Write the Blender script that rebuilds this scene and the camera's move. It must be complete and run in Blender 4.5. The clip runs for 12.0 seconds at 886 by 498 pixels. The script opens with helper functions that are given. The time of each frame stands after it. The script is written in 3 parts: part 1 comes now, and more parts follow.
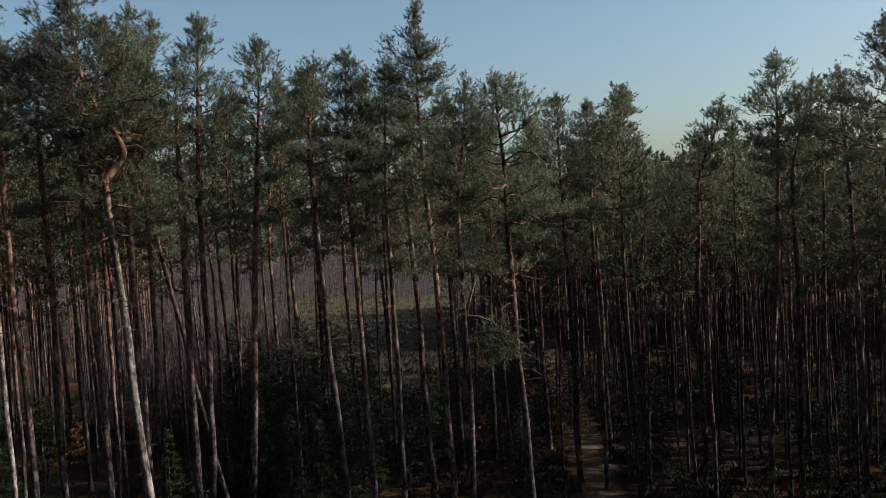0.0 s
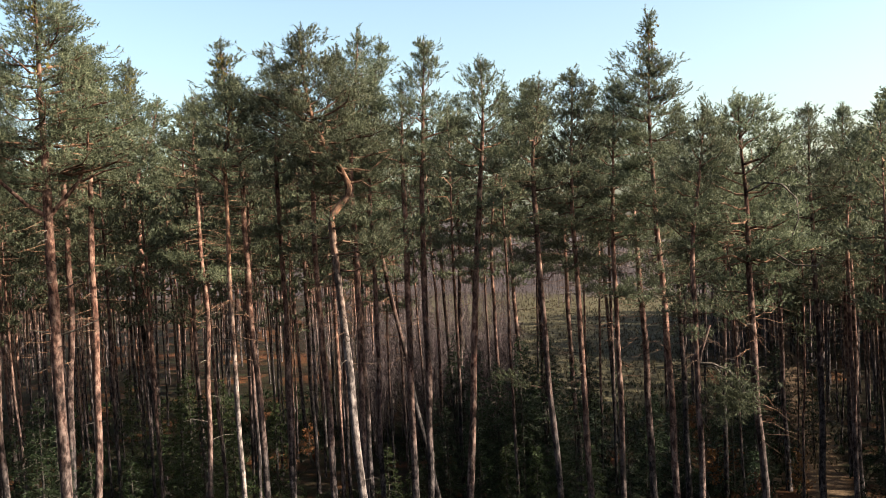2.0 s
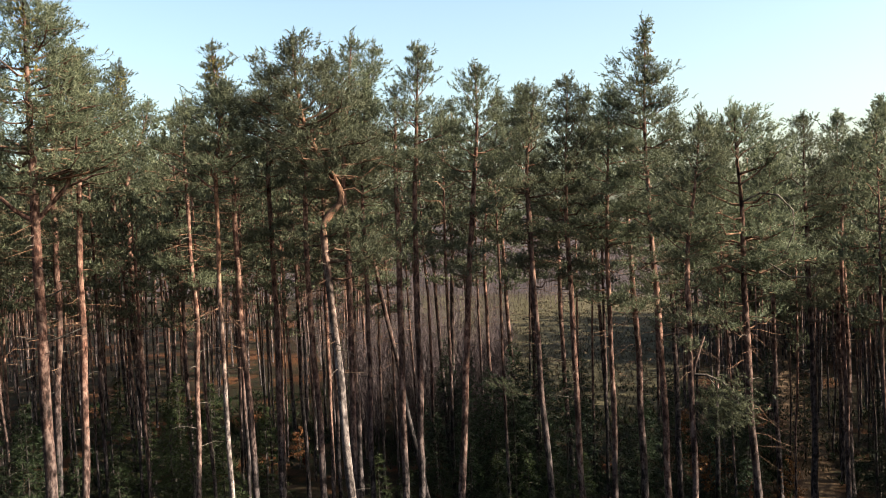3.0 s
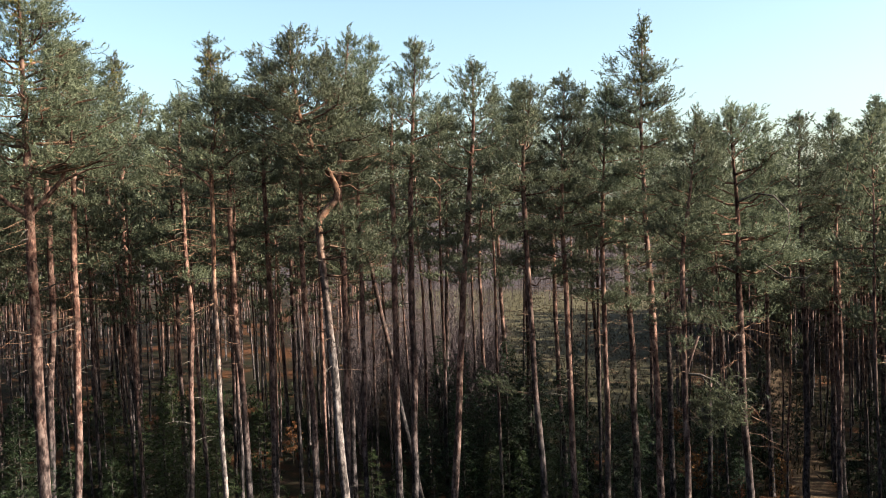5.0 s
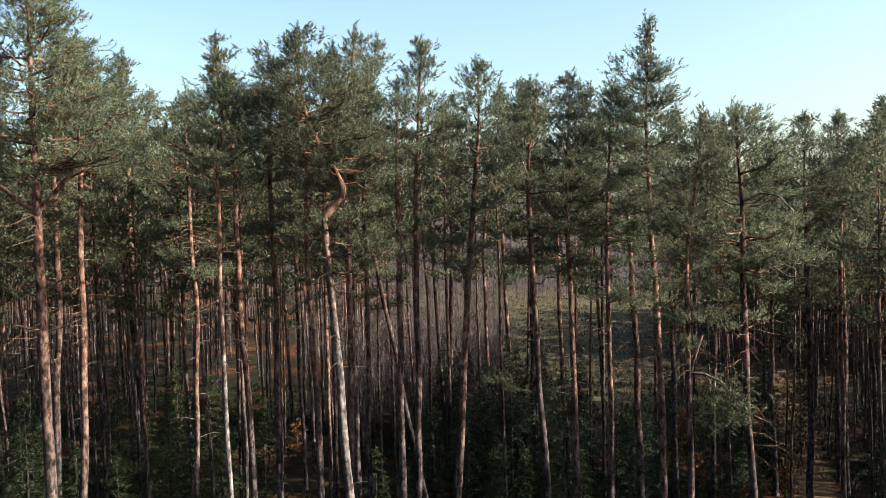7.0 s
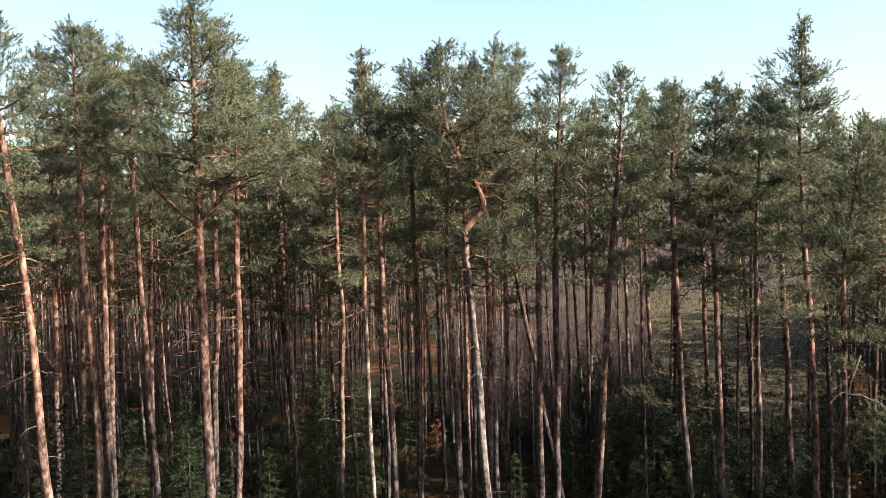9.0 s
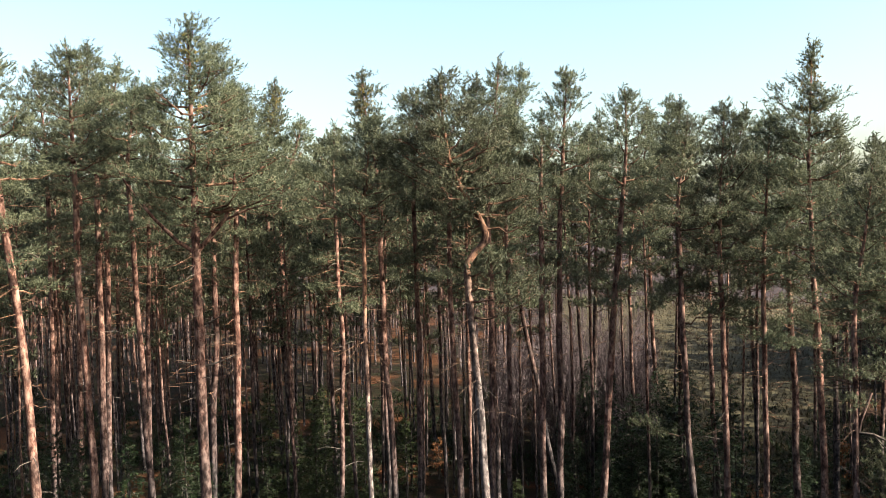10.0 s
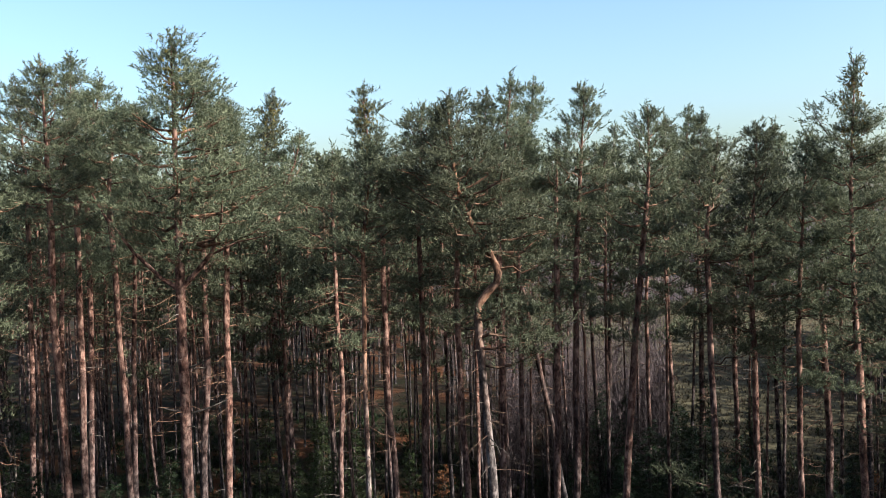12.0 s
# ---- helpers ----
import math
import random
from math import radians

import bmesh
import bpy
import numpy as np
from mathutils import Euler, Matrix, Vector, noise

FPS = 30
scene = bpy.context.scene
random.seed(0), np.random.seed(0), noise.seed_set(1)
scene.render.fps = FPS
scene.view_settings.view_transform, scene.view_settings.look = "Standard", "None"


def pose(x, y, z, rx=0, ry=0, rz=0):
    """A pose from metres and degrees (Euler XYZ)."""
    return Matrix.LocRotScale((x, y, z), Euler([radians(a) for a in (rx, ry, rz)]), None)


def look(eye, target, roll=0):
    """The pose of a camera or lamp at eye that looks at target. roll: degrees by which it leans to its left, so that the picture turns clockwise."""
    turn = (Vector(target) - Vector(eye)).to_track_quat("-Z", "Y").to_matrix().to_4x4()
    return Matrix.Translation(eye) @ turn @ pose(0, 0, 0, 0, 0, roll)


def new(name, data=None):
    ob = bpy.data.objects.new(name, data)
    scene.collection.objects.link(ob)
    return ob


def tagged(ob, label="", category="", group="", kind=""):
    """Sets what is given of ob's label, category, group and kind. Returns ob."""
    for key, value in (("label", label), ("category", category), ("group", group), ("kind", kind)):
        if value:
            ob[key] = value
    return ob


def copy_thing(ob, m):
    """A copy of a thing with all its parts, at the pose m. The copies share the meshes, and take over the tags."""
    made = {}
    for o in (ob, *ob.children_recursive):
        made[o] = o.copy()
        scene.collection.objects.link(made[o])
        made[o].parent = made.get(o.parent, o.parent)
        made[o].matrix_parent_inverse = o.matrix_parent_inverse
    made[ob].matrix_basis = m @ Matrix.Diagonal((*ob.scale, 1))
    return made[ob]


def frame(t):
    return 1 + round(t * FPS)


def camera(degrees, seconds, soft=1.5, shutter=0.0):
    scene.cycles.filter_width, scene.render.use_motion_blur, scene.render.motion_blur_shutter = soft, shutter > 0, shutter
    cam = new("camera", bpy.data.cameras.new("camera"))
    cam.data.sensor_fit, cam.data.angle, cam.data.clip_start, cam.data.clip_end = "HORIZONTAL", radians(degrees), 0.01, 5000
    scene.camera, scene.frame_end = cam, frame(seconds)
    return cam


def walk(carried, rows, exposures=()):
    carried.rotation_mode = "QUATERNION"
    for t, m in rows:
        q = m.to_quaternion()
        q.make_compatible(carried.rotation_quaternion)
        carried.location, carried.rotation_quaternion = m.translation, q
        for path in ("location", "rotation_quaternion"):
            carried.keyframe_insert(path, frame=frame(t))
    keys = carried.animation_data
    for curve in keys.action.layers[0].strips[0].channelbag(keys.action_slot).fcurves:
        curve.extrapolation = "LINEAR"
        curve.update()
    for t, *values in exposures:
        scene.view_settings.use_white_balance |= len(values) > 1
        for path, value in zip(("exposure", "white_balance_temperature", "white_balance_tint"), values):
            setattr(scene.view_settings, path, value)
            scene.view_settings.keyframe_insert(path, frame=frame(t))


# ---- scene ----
cam = camera(54.7, 12.0, soft=0.6)
METRES, EYE, TILT, LEAN, TURN = 8.0, 14.5, 0.0, 0.0, 0.0
ROWS = [
    (0.0, 0.0, 0.0, 0.0, -0.13, -2.2, 3.43),
    (0.2, -0.001, 0.027, 0.045, 8.1, -1.9, 3.5),
    (0.4, -0.003, 0.061, 0.095, 12.9, -1.6, 3.57),
    (0.5, -0.004, 0.0787, 0.1191, 14.21, -1.47, 3.59),
    (1.0, -0.0068, 0.1596, 0.1839, 14.71, -1.64, 3.3),
    (1.5, -0.0074, 0.1866, 0.1947, 14.71, -1.99, 3.05),
    (2.0, -0.0082, 0.1954, 0.2055, 14.79, -2.2, 2.79),
    (2.5, -0.0124, 0.2094, 0.2255, 14.54, -2.35, 2.53),
    (3.0, -0.0193, 0.2343, 0.2476, 14.29, -2.35, 2.34),
    (5.0, -0.0242, 0.2356, 0.2601, 13.94, -2.72, 1.81),
    (5.5, -0.0244, 0.2343, 0.2598, 13.75, -2.76, 1.69),
    (6.0, -0.0242, 0.2316, 0.2597, 13.58, -2.81, 1.61),
    (6.5, -0.0237, 0.229, 0.2597, 13.41, -2.83, 1.53),
    (7.0, -0.0228, 0.2244, 0.2597, 14.26, -2.83, 1.52),
    (7.2, -0.0217, 0.2195, 0.2597, 16.4, -2.79, 1.6),
    (7.4, -0.02, 0.214, 0.2598, 19.5, -2.71, 1.73),
    (7.5, -0.0192, 0.2111, 0.2599, 21.24, -2.67, 1.78),
    (7.7, -0.018, 0.208, 0.262, 23.15, -2.68, 1.8),
    (8.1, -0.0155, 0.202, 0.272, 23.40, -2.74, 1.74),
    (9.5, -0.0126, 0.215, 0.3816, 23.72, -2.83, 1.59),
    (10.0, -0.0399, 0.2805, 0.4546, 23.76, -2.78, 1.53),
    (10.5, -0.0947, 0.4026, 0.5387, 23.64, -2.7, 1.48),
    (11.0, -0.1507, 0.5177, 0.594, 23.47, -2.64, 1.48),
    (11.5, -0.175, 0.5719, 0.5978, 23.38, -2.85, 1.47),
    (12.0, -0.1832, 0.5926, 0.5973, 24.13, -2.92, 1.48),
]
EXPOSURES = [
    (0.0, 0.8, 6100, 1), (0.5, 1.42, 6250, 1), (1.0, 1.92, 6650, 2), (3.0, 2.02, 6750, 2),
    (5.0, 2.02, 6350, 1), (7.5, 1.97, 6250, 0), (9.5, 2.27, 6600, 3), (11.0, 1.97, 6000, 1), (12.0, 1.8, 5750, 1),
]
walk(cam, [(t, pose(0, 0, EYE, TILT, LEAN, TURN) @ pose(METRES * x, METRES * y, METRES * z, 90 + pitch, roll, yaw)) for t, x, y, z, yaw, pitch, roll in ROWS], EXPOSURES)

# ---- sky and sun ----
SUN_BEARING, SUN_HEIGHT = 89.0, 33.0
world = bpy.data.worlds.new("sky")
scene.world = world
world.use_nodes = True
wn = world.node_tree.nodes
sky = wn.new("ShaderNodeTexSky")
sky.sky_type = "NISHITA"
sky.sun_disc = False
sky.sun_elevation = radians(SUN_HEIGHT)
sky.sun_rotation = radians(SUN_BEARING)
sky.air_density, sky.dust_density, sky.ozone_density = 1.0, 2.6, 0.6
wn["Background"].inputs["Strength"].default_value = 0.074
world.node_tree.links.new(sky.outputs[0], wn["Background"].inputs["Color"])

sun = new("sun", bpy.data.lights.new("sun", "SUN"))
sun.data.energy, sun.data.angle, sun.data.color = 5.0, radians(0.6), (1.0, 0.91, 0.81)
b, e = radians(SUN_BEARING), radians(SUN_HEIGHT)
sun_from = Vector((math.sin(b) * math.cos(e), math.cos(b) * math.cos(e), math.sin(e)))
sun.matrix_world = look(sun_from * 200, (0, 0, 0))


# ---- materials ----
def material(name):
    m = bpy.data.materials.new(name)
    m.use_nodes = True
    return m, m.node_tree.nodes, m.node_tree.links, m.node_tree.nodes["Principled BSDF"]


def ramp(nodes, stops, mode="LINEAR"):
    r = nodes.new("ShaderNodeValToRGB")
    r.color_ramp.interpolation = mode
    while len(r.color_ramp.elements) < len(stops):
        r.color_ramp.elements.new(0.5)
    for el, (p, c) in zip(r.color_ramp.elements, stops):
        el.position, el.color = p, (*c, 1)
    return r


def noise_node(nodes, links, coord, scale, detail=4, rough=0.6, stretch=None):
    n = nodes.new("ShaderNodeTexNoise")
    n.inputs["Scale"].default_value, n.inputs["Detail"].default_value, n.inputs["Roughness"].default_value = scale, detail, rough
    if stretch:
        mp = nodes.new("ShaderNodeMapping")
        mp.inputs["Scale"].default_value = stretch
        links.new(coord, mp.inputs[0])
        coord = mp.outputs[0]
    links.new(coord, n.inputs["Vector"])
    return n


def blend(nodes, links, fac, a, b, mode="MIX"):
    mx = nodes.new("ShaderNodeMix")
    mx.data_type, mx.blend_type = "RGBA", mode
    for sock, v in ((mx.inputs[0], fac), (mx.inputs[6], a), (mx.inputs[7], b)):
        if hasattr(v, "is_output"):
            links.new(v, sock)
        elif isinstance(v, tuple):
            sock.default_value = (*v, 1)
        else:
            sock.default_value = v
    return mx.outputs[2]


def maths(nodes, links, op, a, b, clamp=False):
    n = nodes.new("ShaderNodeMath")
    n.operation, n.use_clamp = op, clamp
    for sock, v in zip(n.inputs, (a, b)):
        if hasattr(v, "is_output"):
            links.new(v, sock)
        else:
            sock.default_value = v
    return n.outputs[0]


def bark(name, low, low2, high, high2, z0, z1, bump=0.9):
    """Pine bark: grey-brown plates on the lower bole, thin flaking orange bark above."""
    m, n, l, p = material(name)
    tc = n.new("ShaderNodeTexCoord").outputs["Object"]
    rnd = n.new("ShaderNodeObjectInfo").outputs["Random"]
    plates = noise_node(n, l, tc, 5.5, 6, 0.72, (1, 1, 0.5))
    fine = noise_node(n, l, tc, 40, 3, 0.6, (1, 1, 0.5))
    patch = noise_node(n, l, tc, 2.6, 5, 0.65, (1, 1, 0.5))
    r1 = ramp(n, [(0.40, tuple(c * 0.3 for c in low)), (0.48, low), (0.58, low2)])
    r2 = ramp(n, [(0.38, tuple(c * 0.3 for c in high)), (0.47, high), (0.58, high2)])
    l.new(plates.outputs[0], r1.inputs[0])
    l.new(plates.outputs[0], r2.inputs[0])
    z = n.new("ShaderNodeSeparateXYZ")
    l.new(tc, z.inputs[0])
    h = maths(n, l, "ADD", z.outputs[2], maths(n, l, "MULTIPLY", maths(n, l, "SUBTRACT", patch.outputs[0], 0.5), 7.0))
    h = maths(n, l, "ADD", h, maths(n, l, "MULTIPLY", maths(n, l, "SUBTRACT", rnd, 0.5), 5.0))
    mr = n.new("ShaderNodeMapRange")
    l.new(h, mr.inputs[0])
    mr.inputs[1].default_value, mr.inputs[2].default_value = z0, z1
    col = blend(n, l, mr.outputs[0], r1.outputs[0], r2.outputs[0])
    hs = n.new("ShaderNodeHueSaturation")
    l.new(col, hs.inputs["Color"])
    # random patches: light bark flakes and painted dapples of shade in one
    flake_dapple = n.new("ShaderNodeMapRange")
    l.new(patch.outputs[0], flake_dapple.inputs[0])
    flake_dapple.inputs[1].default_value, flake_dapple.inputs[2].default_value, flake_dapple.inputs[3].default_value, flake_dapple.inputs[4].default_value = 0.36, 0.64, 0.45, 1.5
    l.new(maths(n, l, "MULTIPLY", flake_dapple.outputs[0], maths(n, l, "ADD", maths(n, l, "MULTIPLY", rnd, 0.5), 0.75)), hs.inputs["Value"])
    l.new(hs.outputs[0], p.inputs["Base Color"])
    p.inputs["Roughness"].default_value = 0.85
    p.inputs["Specular IOR Level"].default_value = 0.15
    bm_ = n.new("ShaderNodeBump")
    bm_.inputs["Strength"].default_value, bm_.inputs["Distance"].default_value = bump, 0.03
    l.new(maths(n, l, "ADD", plates.outputs[0], maths(n, l, "MULTIPLY", fine.outputs[0], 0.4)), bm_.inputs["Height"])
    l.new(bm_.outputs[0], p.inputs["Normal"])
    return m


def foliage(name, dark, mid, light, through_light=0.25, rough=0.55):
    m, n, l, p = material(name)
    geo = n.new("ShaderNodeNewGeometry")
    rnd = n.new("ShaderNodeObjectInfo").outputs["Random"]
    tc = n.new("ShaderNodeTexCoord").outputs["Object"]
    big = noise_node(n, l, tc, 0.9, 3, 0.6)
    f = maths(n, l, "ADD", maths(n, l, "MULTIPLY", geo.outputs["Random Per Island"], 0.42), maths(n, l, "MULTIPLY", big.outputs[0], 0.6))
    r = ramp(n, [(0.2, dark), (0.52, mid), (0.85, light)])
    l.new(f, r.inputs[0])
    hs = n.new("ShaderNodeHueSaturation")
    l.new(r.outputs[0], hs.inputs["Color"])
    l.new(maths(n, l, "ADD", maths(n, l, "MULTIPLY", rnd, 0.5), 0.75), hs.inputs["Value"])
    l.new(maths(n, l, "ADD", maths(n, l, "MULTIPLY", rnd, 0.03), 0.485), hs.inputs["Hue"])
    l.new(hs.outputs[0], p.inputs["Base Color"])
    p.inputs["Roughness"].default_value = rough
    p.inputs["Specular IOR Level"].default_value = 0.12
    tl = n.new("ShaderNodeBsdfTranslucent")
    l.new(hs.outputs[0], tl.inputs["Color"])
    mix = n.new("ShaderNodeMixShader")
    mix.inputs[0].default_value = through_light
    l.new(p.outputs[0], mix.inputs[1])
    l.new(tl.outputs[0], mix.inputs[2])
    l.new(mix.outputs[0], n["Material Output"].inputs[0])
    return m


MAT_BARK = bark("pine_bark", (0.0288, 0.0224, 0.0224), (0.1, 0.0784, 0.0752), (0.090, 0.041, 0.029), (0.200, 0.114, 0.084), 4.5, 13.5)
# paler copy of the bark: strong sunlight put into the colour
MAT_SUNLIT_BARK = bark("sunlit_pine_bark", (0.080, 0.061, 0.056), (0.205, 0.164, 0.148), (0.124, 0.0584, 0.0336), (0.232, 0.124, 0.0784), 11.0, 16.5, 0.5)
MAT_TWIG = bark("pine_twig_bark", (0.048, 0.0336, 0.0264), (0.088, 0.064, 0.048), (0.092, 0.0448, 0.0264), (0.152, 0.088, 0.056), 6.0, 14.0, 0.2)
MAT_DEAD = bark("dead_branch_bark", (0.048, 0.0384, 0.0336), (0.1, 0.084, 0.072), (0.072, 0.0544, 0.0424), (0.136, 0.108, 0.0864), 6.0, 16.0, 0.2)
MAT_NEEDLE = foliage("pine_needles", (0.020, 0.024, 0.014), (0.086, 0.091, 0.053), (0.190, 0.188, 0.114), 0.40, 0.5)
# near-black needles: the deep shade under the pines is put into the colour
MAT_SHADED_SPRUCE = foliage("shaded_spruce_needles", (0.005, 0.0082, 0.0038), (0.0125, 0.0192, 0.0078), (0.030, 0.042, 0.0155), 0.12)
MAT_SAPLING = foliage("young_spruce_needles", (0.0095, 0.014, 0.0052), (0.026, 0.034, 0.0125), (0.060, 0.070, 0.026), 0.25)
MAT_CONES = foliage("yellow_flowering_shoots", (0.085, 0.0638, 0.0187), (0.1615, 0.119, 0.0357), (0.255, 0.187, 0.0638))
MAT_BEECH = foliage("dry_beech_leaves", (0.06, 0.024, 0.012), (0.13, 0.05, 0.022), (0.20, 0.088, 0.04), 0.3)
MAT_BARE = bark("bare_birch_twigs", (0.0576, 0.0416, 0.0408), (0.104, 0.08, 0.0768), (0.0664, 0.0464, 0.048), (0.116, 0.0848, 0.0848), 2.0, 8.0, 0.1)


def ground_material():
    m, n, l, p = material("forest_floor")
    tc = n.new("ShaderNodeTexCoord").outputs["Object"]
    big = noise_node(n, l, tc, 0.09, 4, 0.6)
    mid = noise_node(n, l, tc, 0.8, 5, 0.65)
    fine = noise_node(n, l, tc, 9, 4, 0.7)
    # litter and moss are set darker than real, standing in for the stand's shade
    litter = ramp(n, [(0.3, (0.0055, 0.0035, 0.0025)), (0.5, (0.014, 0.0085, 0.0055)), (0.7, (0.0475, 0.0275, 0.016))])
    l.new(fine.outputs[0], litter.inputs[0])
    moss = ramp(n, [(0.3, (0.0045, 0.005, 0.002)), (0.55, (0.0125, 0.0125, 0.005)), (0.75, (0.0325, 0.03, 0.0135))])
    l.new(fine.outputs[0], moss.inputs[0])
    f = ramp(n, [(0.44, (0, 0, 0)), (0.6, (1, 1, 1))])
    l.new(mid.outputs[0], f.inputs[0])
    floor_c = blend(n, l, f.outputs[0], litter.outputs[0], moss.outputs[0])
    leafy = ramp(n, [(0.52, (0, 0, 0)), (0.62, (1, 1, 1))])
    l.new(noise_node(n, l, tc, 0.16, 4, 0.6).outputs[0], leafy.inputs[0])
    leaves = ramp(n, [(0.35, (0.0338, 0.0128, 0.006)), (0.6, (0.1125, 0.0413, 0.0165)), (0.75, (0.18, 0.075, 0.0338))])
    l.new(fine.outputs[0], leaves.inputs[0])
    floor_c = blend(n, l, maths(n, l, "MULTIPLY", leafy.outputs[0], 0.7), floor_c, leaves.outputs[0])
    xy = n.new("ShaderNodeSeparateXYZ")
    l.new(tc, xy.inputs[0])
    off = maths(n, l, "SUBTRACT", xy.outputs[0], maths(n, l, "ADD", maths(n, l, "MULTIPLY", xy.outputs[1], 0.075), 4.2))
    off = maths(n, l, "ABSOLUTE", maths(n, l, "ADD", off, maths(n, l, "MULTIPLY", maths(n, l, "SUBTRACT", mid.outputs[0], 0.5), 1.6)), 0.0)
    track = n.new("ShaderNodeMapRange")
    l.new(off, track.inputs[0])
    track.inputs[1].default_value, track.inputs[2].default_value, track.inputs[3].default_value, track.inputs[4].default_value = 0.7, 1.5, 1.0, 0.0
    sand = ramp(n, [(0.3, (0.042, 0.0258, 0.0156)), (0.55, (0.096, 0.06, 0.036)), (0.75, (0.156, 0.108, 0.069))])
    l.new(fine.outputs[0], sand.inputs[0])
    floor_c = blend(n, l, track.outputs[0], floor_c, sand.outputs[0])
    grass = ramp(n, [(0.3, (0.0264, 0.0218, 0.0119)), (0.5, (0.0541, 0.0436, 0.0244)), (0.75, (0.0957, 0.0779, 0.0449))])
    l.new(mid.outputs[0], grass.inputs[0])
    x = n.new("ShaderNodeSeparateXYZ")
    l.new(tc, x.inputs[0])
    far = n.new("ShaderNodeMapRange")
    l.new(maths(n, l, "ADD", x.outputs[1], maths(n, l, "MULTIPLY", big.outputs[0], 14.0)), far.inputs[0])
    far.inputs[1].default_value, far.inputs[2].default_value = 76, 84
    heath = ramp(n, [(0.3, (0.0272, 0.0192, 0.0192)), (0.55, (0.0464, 0.0344, 0.0344)), (0.75, (0.072, 0.0544, 0.0528))])
    l.new(mid.outputs[0], heath.inputs[0])
    far2 = n.new("ShaderNodeMapRange")
    l.new(maths(n, l, "ADD", x.outputs[1], maths(n, l, "MULTIPLY", big.outputs[0], 30.0)), far2.inputs[0])
    far2.inputs[1].default_value, far2.inputs[2].default_value = 172, 182
    east = n.new("ShaderNodeMapRange")
    l.new(maths(n, l, "ADD", x.outputs[0], maths(n, l, "MULTIPLY", x.outputs[1], 0.3)), east.inputs[0])
    east.inputs[1].default_value, east.inputs[2].default_value = -3, 4
    west = n.new("ShaderNodeMapRange")
    l.new(maths(n, l, "ADD", x.outputs[0], maths(n, l, "MULTIPLY", mid.outputs[0], 3.0)), west.inputs[0])
    west.inputs[1].default_value, west.inputs[2].default_value, west.inputs[3].default_value, west.inputs[4].default_value = 1.5, 5.0, 1.0, 0.0
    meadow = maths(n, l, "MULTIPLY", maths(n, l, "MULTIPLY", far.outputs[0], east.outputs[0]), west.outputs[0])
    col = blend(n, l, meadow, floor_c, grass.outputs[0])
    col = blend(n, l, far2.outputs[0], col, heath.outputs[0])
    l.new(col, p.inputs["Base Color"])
    p.inputs["Roughness"].default_value = 0.95
    p.inputs["Specular IOR Level"].default_value = 0.08
    bp = n.new("ShaderNodeBump")
    bp.inputs["Strength"].default_value, bp.inputs["Distance"].default_value = 0.8, 0.12
    l.new(maths(n, l, "ADD", fine.outputs[0], mid.outputs[0]), bp.inputs["Height"])
    l.new(bp.outputs[0], p.inputs["Normal"])
    return m


MAT_GRASS = foliage("dry_grass", (0.0277, 0.0231, 0.0125), (0.0561, 0.0449, 0.0251), (0.099, 0.0805, 0.0462), 0.15)
MAT_GROUND = ground_material()


# ---- mesh tools ----
def mesh_object(name, verts, tris, material_, parent=None, label="", smooth=False):
    """One mesh object out of arrays of corners and triangles."""
    me = bpy.data.meshes.new(name)
    verts, tris = np.asarray(verts, np.float32), np.asarray(tris, np.int32)
    me.vertices.add(len(verts))
    me.vertices.foreach_set("co", verts.ravel())
    me.loops.add(tris.size)
    me.loops.foreach_set("vertex_index", tris.ravel())
    me.polygons.add(len(tris))
    me.polygons.foreach_set("loop_start", np.arange(0, tris.size, 3, dtype=np.int32))
    me.polygons.foreach_set("use_smooth", np.full(len(tris), smooth))
    me.update(calc_edges=True)
    me.materials.append(material_)
    ob = new(name, me)
    if parent:
        ob.parent = parent
    if label:
        tagged(ob, label)
    return ob


def joined(name, tubes, v, t, mat_a, mat_b, parent, label=""):
    """A crown: its twigs, with bark, and its needles in one mesh."""
    tv, tt = np.concatenate(tubes.v), np.concatenate(tubes.t)
    ob = mesh_object(name, np.concatenate([tv, v]), np.concatenate([tt, t + len(tv)]), mat_a, parent, label)
    ob.data.materials.append(mat_b)
    ob.data.polygons.foreach_set("material_index", np.repeat([0, 1], [len(tt), len(t)]).astype(np.int32))
    return ob


